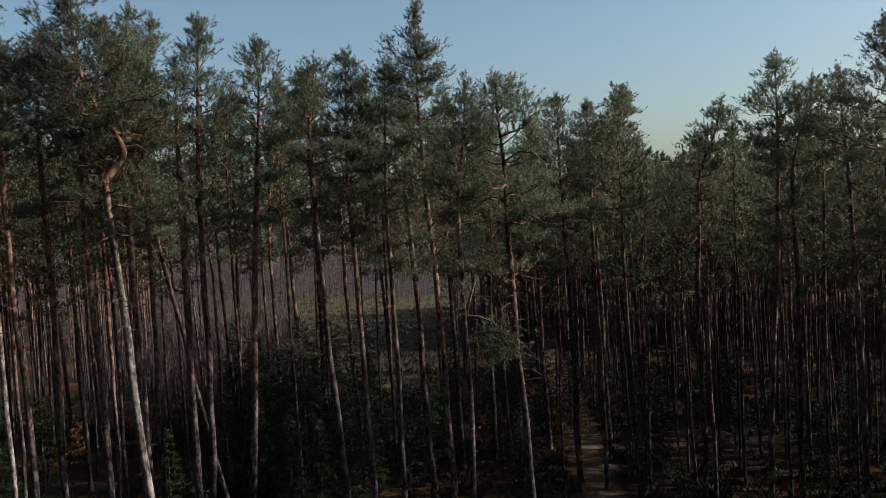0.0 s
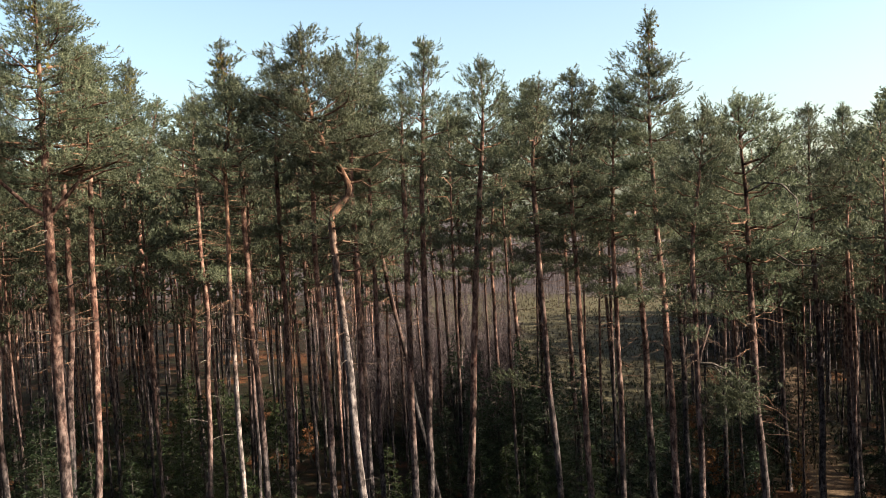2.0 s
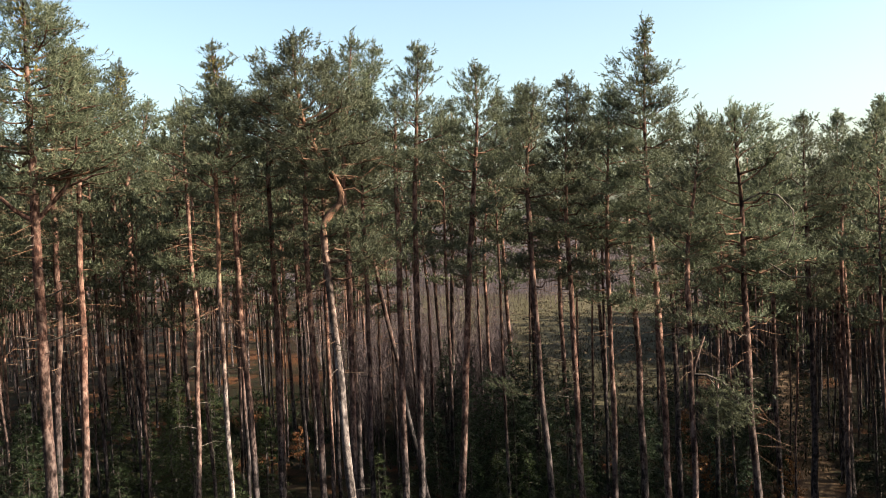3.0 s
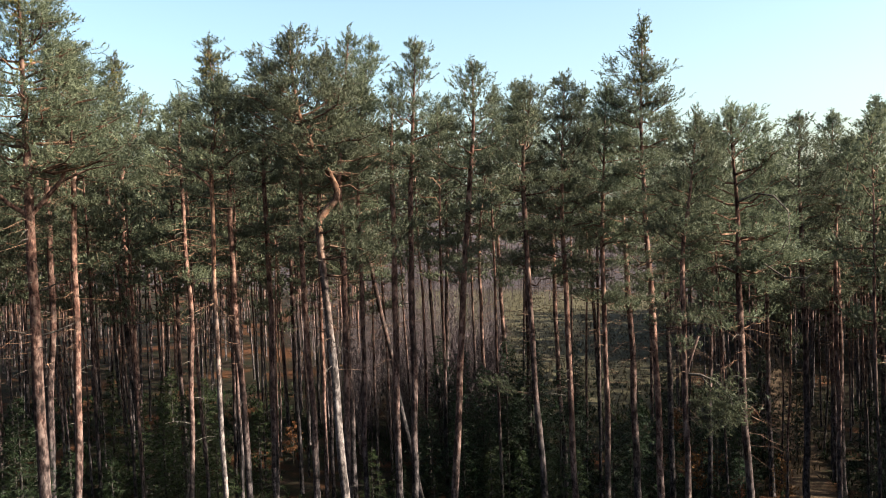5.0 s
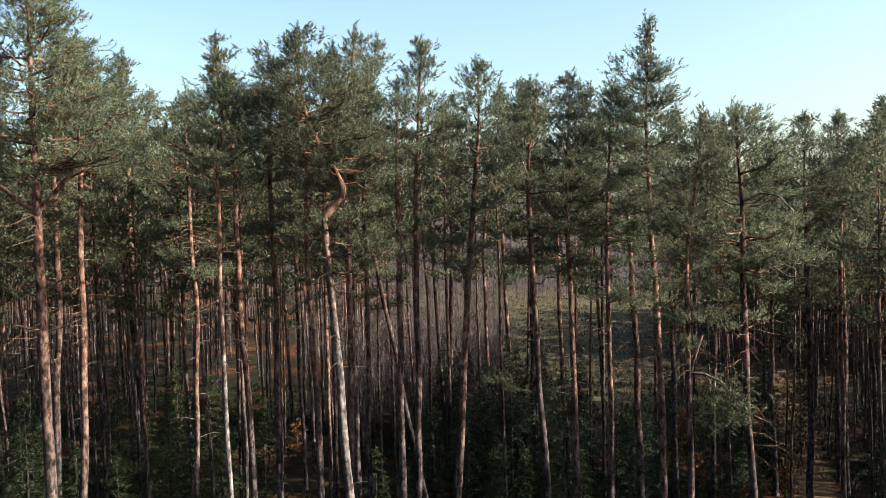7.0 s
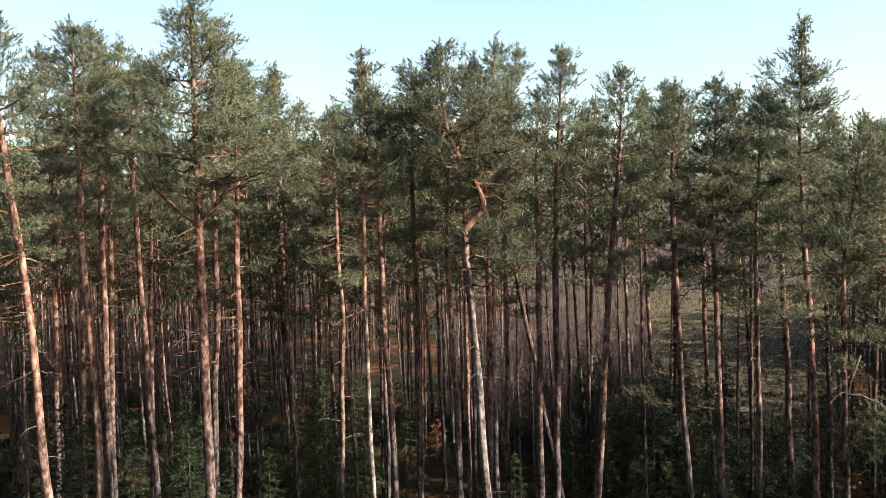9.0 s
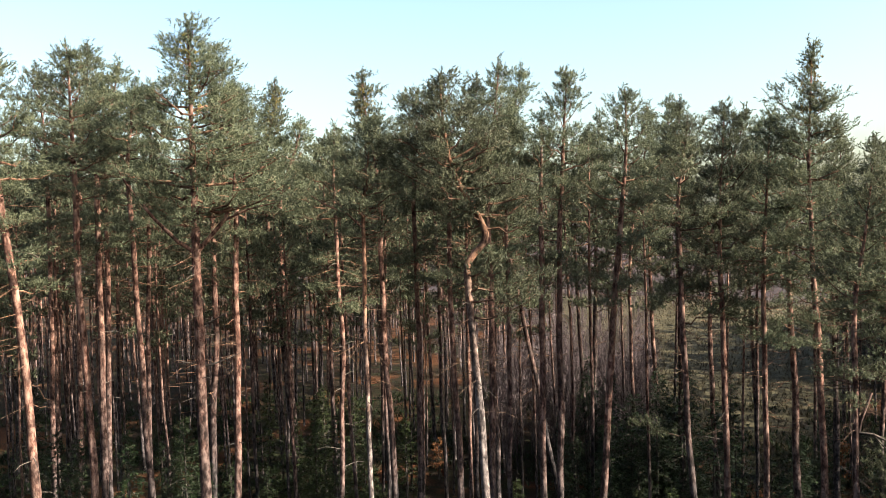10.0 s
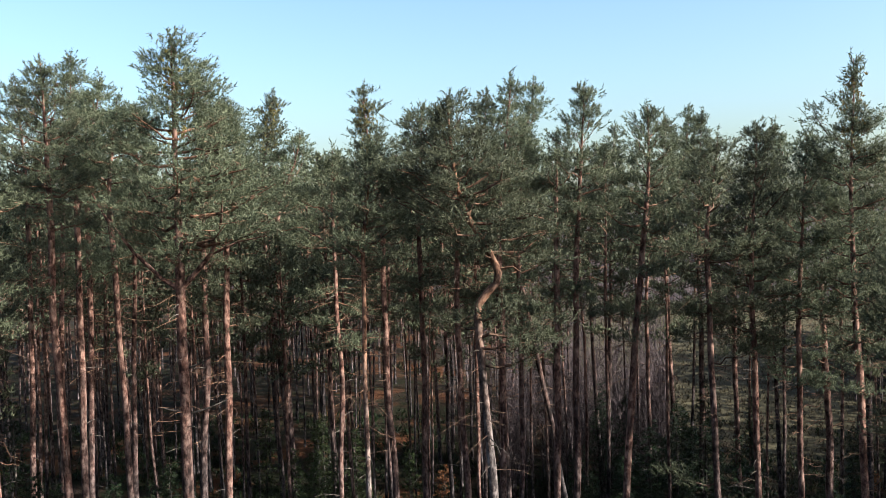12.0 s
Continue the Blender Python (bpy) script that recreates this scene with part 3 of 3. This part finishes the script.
pine(12.23, 54.38, 22.9, 0.30, 14.6, 1.43, (-0.36, 0.08), (-0.37, 0.09))
pine(6.00, 53.46, 20.8, 0.25, 13.9, 1.54, (-0.24, 0.03), (-0.08, 0.01))
pine(2.47, 51.76, 21.9, 0.24, 14.0, 1.39, (0.29, -0.02), (-0.17, 0.01))
pine(0.44, 49.83, 22.0, 0.27, 13.7, 1.52, (-0.18, 0.00), (0.16, -0.00))
pine(4.15, 61.68, 22.3, 0.29, 13.8, 1.58, (-0.39, 0.03), (-0.45, 0.03))
pine(-25.76, 26.33, 24.3, 0.27, 19.1, 1.54, (-0.15, -0.17), (-0.23, -0.26))
pine(-28.10, 28.97, 24.3, 0.27, 19.0, 1.38, (0.19, 0.21), (0.91, 0.96))
pine(-29.43, 30.47, 23.6, 0.24, 18.8, 1.13, (0.34, 0.36), (0.40, 0.42))
pine(-25.26, 29.03, 23.3, 0.24, 19.1, 1.30, (-0.40, -0.40), (-0.12, -0.12))
pine(-28.34, 31.61, 23.3, 0.21, 18.7, 1.38, (0.50, 0.49), (0.68, 0.66))
pine(-33.21, 32.24, 26.0, 0.23, 19.7, 1.16, (0.51, 0.58), (0.96, 1.07))
pine(-26.19, 33.60, 23.8, 0.29, 18.2, 1.38, (0.41, 0.35), (1.29, 1.06))
pine(-33.17, 30.74, 24.7, 0.23, 18.7, 1.62, (0.32, 0.38), (0.15, 0.18))
pine(-23.20, 22.41, 23.5, 0.28, 18.3, 1.33, (-0.82, -0.97), (-0.88, -1.04))
pine(14.14, 38.49, 21.7, 0.23, 16.5, 1.30, (0.93, -0.36), (1.03, -0.40))
pine(15.10, 37.04, 20.4, 0.22, 15.9, 1.19, (0.16, -0.07), (1.00, -0.42))
pine(17.07, 35.07, 20.6, 0.22, 16.3, 1.29, (-0.24, 0.12), (-0.49, 0.24))
pine(15.51, 29.13, 21.3, 0.23, 16.0, 1.35, (-0.19, 0.10), (-0.12, 0.06))
pine(11.74, 40.33, 20.0, 0.23, 15.8, 1.11, (0.32, -0.10), (1.50, -0.47))
pine(8.03, 45.29, 21.4, 0.22, 16.1, 1.15, (-0.05, 0.01), (1.92, -0.38))

# ---- the forest behind ----
def archetype(i):
    rng = np.random.default_rng(900 + i)
    h, cb = 22.0 + 0.8 * (i % 3), 14.2 + 0.8 * (i % 4)
    root = new("pine_tree")
    tagged(root, ("slim Scots pine deep in the stand with a small crown", "slim reddish Scots pine among many others", "grey-footed Scots pine with a thin high crown")[i % 3], "pine tree", "pines inside the forest")
    lean = rng.normal(0, 0.4, 2)
    r, line, limbs, dead, tufts, ways, faces = tree_parts(root, h, 0.22 + 0.02 * (i % 4), cb, 1.7 + 0.12 * (i % 3), tuple(lean), tuple(lean * 1.3), 700 + i, "", False)
    for pts, radii in dead:
        limbs.add(pts, radii, 3)
    if i >= 8:
        half = r.uniform(0, 1, len(tufts)) < 0.55
        v, t = blades(tufts[half], ways[half], r, 5, 0.31, 0.155, 0.8, 0.28, faces[half])
    else:
        v, t = blades(tufts, ways, r, 5, 0.24, 0.11, 0.8, 0.25, faces)
    joined("crown", limbs, v, t, MAT_TWIG, MAT_NEEDLE, root)
    return root


def in_gap(bearing, dist):
    """The clearing and the bare thicket, where no pines stand."""
    if dist > 64 and -9.5 < bearing < 0.5:
        return True
    return dist > 68 and -19 < bearing <= -9.5


def allowed(bearing, dist, x, y):
    if in_gap(bearing, dist):
        return False
    if bearing > 12:
        return dist > 41
    if bearing > 3:
        return y > 47
    if bearing > -19:
        return dist > 45
    return dist > 43 if bearing > -42 else dist > 40


def forest():
    rng = np.random.default_rng(77)
    kinds = [archetype(i) for i in range(16)]
    spots = np.zeros((2600, 2)) + 999
    spots[: len(placed)] = placed
    count = len(placed)
    made, used, rest = 0, set(), []
    tries = [(rng.uniform(-64, 50), math.sqrt(rng.uniform(40 ** 2, 125 ** 2))) for _ in range(9000)]
    for bearing, dist in sorted(tries, key=lambda q: q[1] + 0.25 * abs(q[0] + 15)):
        x, y = dist * math.sin(math.radians(bearing)), dist * math.cos(math.radians(bearing))
        if not allowed(bearing, dist, x, y):
            continue
        if abs(x - 4.2 - 0.075 * y) < 1.4:
            continue
        gap = 2.45 if dist < 75 else 2.9
        if -19 < bearing < 3 and dist < 68:
            gap = 3.6
        if bearing > 3:
            gap = 2.35
        # closer spacing for the unseen shade trees out to the right
        if bearing > 29:
            gap = 2.2
        if bearing < -50:
            gap = 3.0
        if np.min((spots[:, 0] - x) ** 2 + (spots[:, 1] - y) ** 2) < gap * gap:
            continue
        spots[count] = (x, y)
        count += 1
        s = rng.uniform(0.84, 1.04) * (0.9 if bearing > 0 else 1.0)
        wide = rng.uniform(0.8, 1.1)
        turn = rng.uniform(0, 6.28)
        k = int(rng.integers(0, 8)) + (8 if dist > 62 else 0)
        # rest also takes unseen side trees; those on the right are added for shade
        if made >= 310 or bearing > 30 or bearing < -53:
            rest.append((x, y, s, wide, turn, k))
            continue
        m = Matrix.LocRotScale((x, y, float(ground_height(x, y))), Euler((0, 0, turn)), (s * wide, s * wide, s))
        if k not in used:
            used.add(k)
            kinds[k].matrix_basis = m
        else:
            copy_thing(kinds[k], m)
        made += 1
    far_forest(rest)


def simple_tree(rng, h, cb, radius, limbs_n, blade_n, length, width):
    """A far pine: a slim trunk and a small layered crown of coarse blades."""
    tr = Tubes()
    zs = np.array([-0.2, h * 0.35, h * 0.7, h])
    sway = np.outer(zs / h, rng.normal(0, 0.3, 2))
    tr.add(np.concatenate([sway, zs[:, None]], 1), [0.13, 0.105, 0.07, 0.015], 5)
    pos, way = [], []
    for i in range(limbs_n):
        u = (i + rng.uniform()) / limbs_n
        a_ = i * 2.4 + rng.normal(0, 0.4)
        r = radius * (crown_profile(u, "")) * rng.uniform(0.6, 1.1)
        out = np.array([math.cos(a_), math.sin(a_), 0.25])
        m = 3 + int(r * 2)
        f = rng.uniform(0.35, 1.0, (m, 1))
        pos.append(np.array([0, 0, cb + u * (h - cb - 0.4)]) + out * r * f + rng.normal(0, 0.2, (m, 3)) * [1, 1, 0.5])
        way.append(unit(0.6 * out + [0, 0, 0.6] + 0.4 * rng.standard_normal((m, 3))))
    v, t = blades(np.concatenate(pos), np.concatenate(way), rng, blade_n, length, width, 0.6)
    return np.concatenate(tr.v), np.concatenate(tr.t), v, t


def far_forest(rest):
    """The deep rest of the stand, the wood line beyond the clearing and an unseen shade stand, each one object."""
    rng = np.random.default_rng(5150)
    kinds = [simple_tree(rng, 22, 13.5, 1.9, 15, 3, 0.55, 0.30) for _ in range(6)]
    gather("deep_pine_stand", [(x, y, s, turn, kinds[k % 6]) for x, y, s, wide, turn, k in rest], "distant slim pine trunks deep inside the stand, plus unseen shade trees beside it")
    kinds = [simple_tree(rng, 20, 6, 2.4, 16, 3, 1.3, 0.6) for _ in range(5)]
    spots = []
    for _ in range(420):
        bearing, dist = rng.uniform(-75, 65), rng.uniform(225, 330)
        spots.append((dist * math.sin(math.radians(bearing)), dist * math.cos(math.radians(bearing)), rng.uniform(0.6, 0.95), rng.uniform(0, 6.28), kinds[int(rng.integers(0, 5))]))
    kept = spots
    kinds = [simple_tree(rng, 22, 5, 2.4, 18, 3, 1.3, 0.65) for _ in range(5)]
    spots = []
    # unseen trees behind and beside the camera, added to cut the sky light
    for _ in range(380):
        bearing, dist = rng.uniform(34, 300), rng.uniform(19, 52)
        spots.append((dist * math.sin(math.radians(bearing)), dist * math.cos(math.radians(bearing)), rng.uniform(0.8, 1.02), rng.uniform(0, 6.28), kinds[int(rng.integers(0, 5))]))
    for _ in range(260):
        bearing, dist = rng.uniform(3, 40), rng.uniform(98, 140)
        kept.append((dist * math.sin(math.radians(bearing)), dist * math.cos(math.radians(bearing)), rng.uniform(0.7, 0.95), rng.uniform(0, 6.28), kinds[int(rng.integers(0, 5))]))
    gather("stand_round_the_glade", spots, "unseen pine stand added round the camera to block sky light")
    spots = kept
    gather("far_wood_line", spots, "dark far wood line beyond the clearing")


def gather(name, spots, label):
    vb, tb, vn, tn, nb, nn = [], [], [], [], 0, 0
    for x, y, s, turn, (a, at_, b_, bt) in spots:
        c, d = math.cos(turn) * s, math.sin(turn) * s
        rot = np.array([[c, d, 0], [-d, c, 0], [0, 0, s]])
        here = np.array([x, y, float(ground_height(x, y))])
        vb.append(a @ rot + here)
        tb.append(at_ + nb)
        vn.append(b_ @ rot + here)
        tn.append(bt + nn)
        nb, nn = nb + len(a), nn + len(b_)
    tubes = Tubes()
    tubes.v, tubes.t = vb, tb
    ob = joined(name, tubes, np.concatenate(vn), np.concatenate(tn), MAT_BARK, MAT_NEEDLE, None)
    tagged(ob, label, "forest", kind="stuff")


forest()


# ---- undergrowth ----
def spruce(x, y, h, light=False):
    """A young spruce: tiers of drooping boughs to the ground."""
    global under_count
    under_count += 1
    rng = np.random.default_rng(3000 + under_count)
    root = new("spruce_tree")
    root.location = (x, y, float(ground_height(x, y)))
    tagged(root, "small bright green young spruce in the undergrowth" if light else "dense young spruce under the pines, its needles darkened for shade", "spruce tree", "young spruces")
    tr = Tubes()
    tr.add([[0, 0, -0.2], [0, 0, h * 0.5], [0, 0, h]], [0.02 + 0.008 * h, 0.012 + 0.005 * h, 0.006], 6)
    tr.build("trunk", MAT_DEAD, root)
    limbs, pos, way, face = Tubes(), [], [], []
    n = int(h * 9.5) + 8
    for i in range(n):
        u = (i + rng.uniform()) / n
        z = h * (0.06 + 0.92 * u)
        a_ = i * 2.4 + rng.normal(0, 0.3)
        r = (0.30 * h ** 0.9) * (1 - u) ** 0.8 * rng.uniform(0.6, 1.15) + 0.08
        out = np.array([math.cos(a_), math.sin(a_), 0.0])
        s = np.linspace(0, 1, 4)
        pts = np.array([0, 0, z]) + np.outer(r * s, out) + np.outer(r * (0.15 * s - 0.42 * s ** 2), [0, 0, 1])
        limbs.add(pts, [0.014, 0.01, 0.007, 0.003], 3)
        m = 5 + int(r * 10)
        f = rng.uniform(0.12, 1.0, m)
        q = np.stack([np.interp(f, s, pts[:, c]) for c in range(3)], 1)
        sd = np.array([-out[1], out[0], 0])
        w_ = rng.normal(0, 1, m)
        q = q + np.outer(w_ * 0.17 * r * (1.15 - f), sd) + rng.normal(0, 0.03, (m, 3))
        pos.append(q)
        way.append(unit(out + np.outer(np.sign(w_) * 0.8, sd) + [0, 0, -0.15] + 0.3 * rng.standard_normal((m, 3))))
        face.append(np.tile(unit(0.5 * out + np.array([0, 0, 0.8])), (m, 1)))
    v, t = blades(np.concatenate(pos), np.concatenate(way), rng, 5, 0.18, 0.042, 0.5, 0.05, np.concatenate(face))
    joined("crown", limbs, v, t, MAT_DEAD, MAT_SAPLING if light else MAT_SHADED_SPRUCE, root)


def beech(x, y, h):
    """A beech sapling that keeps its dry copper leaves."""
    global under_count
    under_count += 1
    rng = np.random.default_rng(3000 + under_count)
    root = new("beech_sapling")
    root.location = (x, y, float(ground_height(x, y)))
    tagged(root, "beech sapling with dry copper-brown leaves", "sapling", "beech saplings")
    limbs, pos = Tubes(), []
    limbs.add([[0, 0, -0.1], [0.05, 0, h * 0.5], [0, 0.05, h]], [0.03, 0.02, 0.006], 5)
    for i in range(int(h * 9)):
        z = h * rng.uniform(0.12, 0.95)
        a_ = rng.uniform(0, 6.28)
        r = 0.42 * h * (1 - 0.7 * z / h) * rng.uniform(0.4, 1)
        out = np.array([math.cos(a_), math.sin(a_), rng.uniform(0.1, 0.5)])
        limbs.add(np.array([0, 0, z]) + np.outer([0, r * 0.5, r], out), [0.01, 0.007, 0.003], 3)
        pos.append(np.array([0, 0, z]) + np.outer(rng.uniform(0.2, 1, 12) * r, out) + rng.normal(0, 0.07, (12, 3)))
    pos = np.concatenate(pos)
    v, t = blades(pos, unit(rng.standard_normal((len(pos), 3))), rng, 2, 0.12, 0.08, 0.8)
    joined("crown", limbs, v, t, MAT_DEAD, MAT_BEECH, root)


under_count = 0
spruce(-8.2, 47.1, 9.8)
spruce(-7.4, 51.3, 10.2)
spruce(-9.7, 47.9, 8.1)
spruce(-11.9, 52.5, 8.5)
spruce(-5.4, 47.5, 8.3)
spruce(-4.7, 51.6, 5.9)
spruce(-13.6, 54.1, 8.7)
spruce(-5.5, 57.6, 8.0)
spruce(-14.1, 49.9, 5.8)
spruce(-7.6, 39.1, 5.9, True)
spruce(-5.1, 38.5, 7.1, True)
spruce(-6.9, 43.3, 4.8, True)
spruce(-4.1, 41.6, 5.5, True)
spruce(-13.4, 39.6, 5.4, True)
spruce(-13.4, 43.8, 3.9, True)
spruce(-24.4, 29.8, 9.6)
spruce(-25.2, 31.7, 8.0)
spruce(-25.5, 34.1, 6.1)
spruce(-25.6, 42.5, 8.3, True)
spruce(-23.2, 41.7, 8.0, True)
spruce(-23.9, 38.9, 7.4, True)
spruce(-22.0, 37.7, 8.0, True)
spruce(-21.3, 39.3, 6.3, True)
spruce(-21.7, 44.7, 6.2, True)
spruce(-23.6, 34.3, 5.9)
spruce(10.6, 50.7, 7.3)
spruce(8.5, 61.2, 6.5)
spruce(-1.5, 51.8, 6.1)
spruce(-0.2, 56.8, 5.4)
spruce(10.7, 46.5, 7.9)
spruce(3.0, 53.7, 7.2)
spruce(6.4, 61.5, 7.4)
spruce(-35.8, 32.2, 10.3)
spruce(-30.7, 29.0, 8.5)
spruce(-31.1, 45.0, 7.4, True)
spruce(-27.6, 45.0, 7.1, True)
spruce(-27.3, 47.5, 5.9, True)
spruce(-28.7, 28.3, 8.6)
spruce(-27.5, 42.6, 6.1, True)
spruce(-30.3, 35.3, 7.5)
spruce(-28.5, 34.2, 7.0)
spruce(-30.2, 32.6, 7.5)
beech(2.5, 53.8, 3.0)
beech(3.3, 55.7, 2.0)
beech(1.8, 51.8, 2.7)
beech(6.4, 51.4, 3.1)
beech(0.9, 61.8, 2.9)
beech(-23.4, 52.8, 2.8)
beech(-22.6, 52.1, 1.2)
beech(3.7, 47.7, 2.8)

def bare_thicket():
    """Bare young birch and alder in and beyond the clearing, a haze of pinkish twigs."""
    rng = np.random.default_rng(42)
    tubes, pos, way = Tubes(), [], []
    made = 0
    while made < 1250:
        bearing, dist = rng.uniform(-24, 6), math.sqrt(rng.uniform(60 ** 2, 225 ** 2))
        if made > 900:
            bearing, dist = rng.uniform(-20, -9), rng.uniform(58, 88)
        if bearing > -10 and dist < 140 or bearing > -6 and dist < 160:
            continue
        made += 1
        x, y = dist * math.sin(math.radians(bearing)), dist * math.cos(math.radians(bearing))
        h = rng.uniform(4, 8) if dist < 120 else rng.uniform(5, 11)
        base = np.array([x, y, float(ground_height(x, y))])
        lean = rng.normal(0, 0.05 * h, 2)
        tubes.add([base + [0, 0, -0.1], base + [lean[0] * 0.4, lean[1] * 0.4, h * 0.5], base + [lean[0], lean[1], h]], [0.05, 0.035, 0.008], 4)
        m = 26
        z = h * rng.uniform(0.15, 0.95, (m, 1))
        pos.append(base + np.concatenate([lean * z / h, z], 1))
        way.append(unit(np.concatenate([rng.normal(0, 0.6, (m, 2)), np.ones((m, 1))], 1)))
    v, t = blades(np.concatenate(pos), np.concatenate(way), rng, 2, 1.5, 0.035, 0.22)
    ob = joined("bare_thicket", tubes, v, t, MAT_BARE, MAT_BARE, None)
    tagged(ob, "bare pinkish-grey birch thicket behind the pines", "thicket", kind="stuff")


def ground_plants():
    """Bilberry, moss and dry grass on the forest floor, and rough grass on the clearing."""
    rng = np.random.default_rng(43)
    n = 16000
    bearing, dist = np.radians(rng.uniform(-55, 32, n)), np.sqrt(rng.uniform(34 ** 2, 82 ** 2, n))
    x, y = dist * np.sin(bearing), dist * np.cos(bearing)
    keep = np.sin(x * 0.35 + 1.3 * np.sin(y * 0.2)) + np.sin(y * 0.4 + x * 0.15) + rng.normal(0, 0.5, n) > -0.4
    keep &= np.abs(x - 4.2 - 0.075 * y) > 1.3
    x, y = x[keep], y[keep]
    p = np.stack([x, y, ground_height(x, y)], 1)
    v, t = blades(p, np.tile([0, 0, 1.0], (len(p), 1)), rng, 7, 0.46, 0.08, 0.6)
    # the shrubs share the spruce colour with shade in it
    tagged(mesh_object("bilberry_shrubs", v, t, MAT_SHADED_SPRUCE), "low green bilberry shrubs on the forest floor, darkened for shade", "shrubs", kind="stuff")
    n = 9000
    bearing, dist = np.radians(rng.uniform(-14, 10, n)), rng.uniform(58, 170, n)
    x, y = dist * np.sin(bearing), dist * np.cos(bearing)
    p = np.stack([x, y, ground_height(x, y)], 1)
    v, t = blades(p, np.tile([0, 0, 1.0], (n, 1)), rng, 5, 0.45, 0.06, 0.5)
    tagged(mesh_object("dry_grass", v, t, MAT_GRASS), "tufts of dry yellowish grass on the clearing", "grass", kind="stuff")


def spruce_thicket():
    """The clump of young spruces between the front pines and the clearing, its needles darkened for shade."""
    rng = np.random.default_rng(8)
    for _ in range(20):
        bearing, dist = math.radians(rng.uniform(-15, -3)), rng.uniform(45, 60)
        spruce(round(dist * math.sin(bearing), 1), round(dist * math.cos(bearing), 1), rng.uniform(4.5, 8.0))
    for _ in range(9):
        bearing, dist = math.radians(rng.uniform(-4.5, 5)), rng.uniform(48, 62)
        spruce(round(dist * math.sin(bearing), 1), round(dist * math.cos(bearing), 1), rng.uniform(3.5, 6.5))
    # more shade-coloured spruces fill out the dark understory on the right
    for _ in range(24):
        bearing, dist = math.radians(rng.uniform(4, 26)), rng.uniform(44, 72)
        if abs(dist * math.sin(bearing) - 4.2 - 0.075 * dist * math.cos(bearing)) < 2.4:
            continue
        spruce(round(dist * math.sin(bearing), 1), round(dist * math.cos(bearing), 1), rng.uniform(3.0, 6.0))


spruce_thicket()
bare_thicket()
ground_plants()
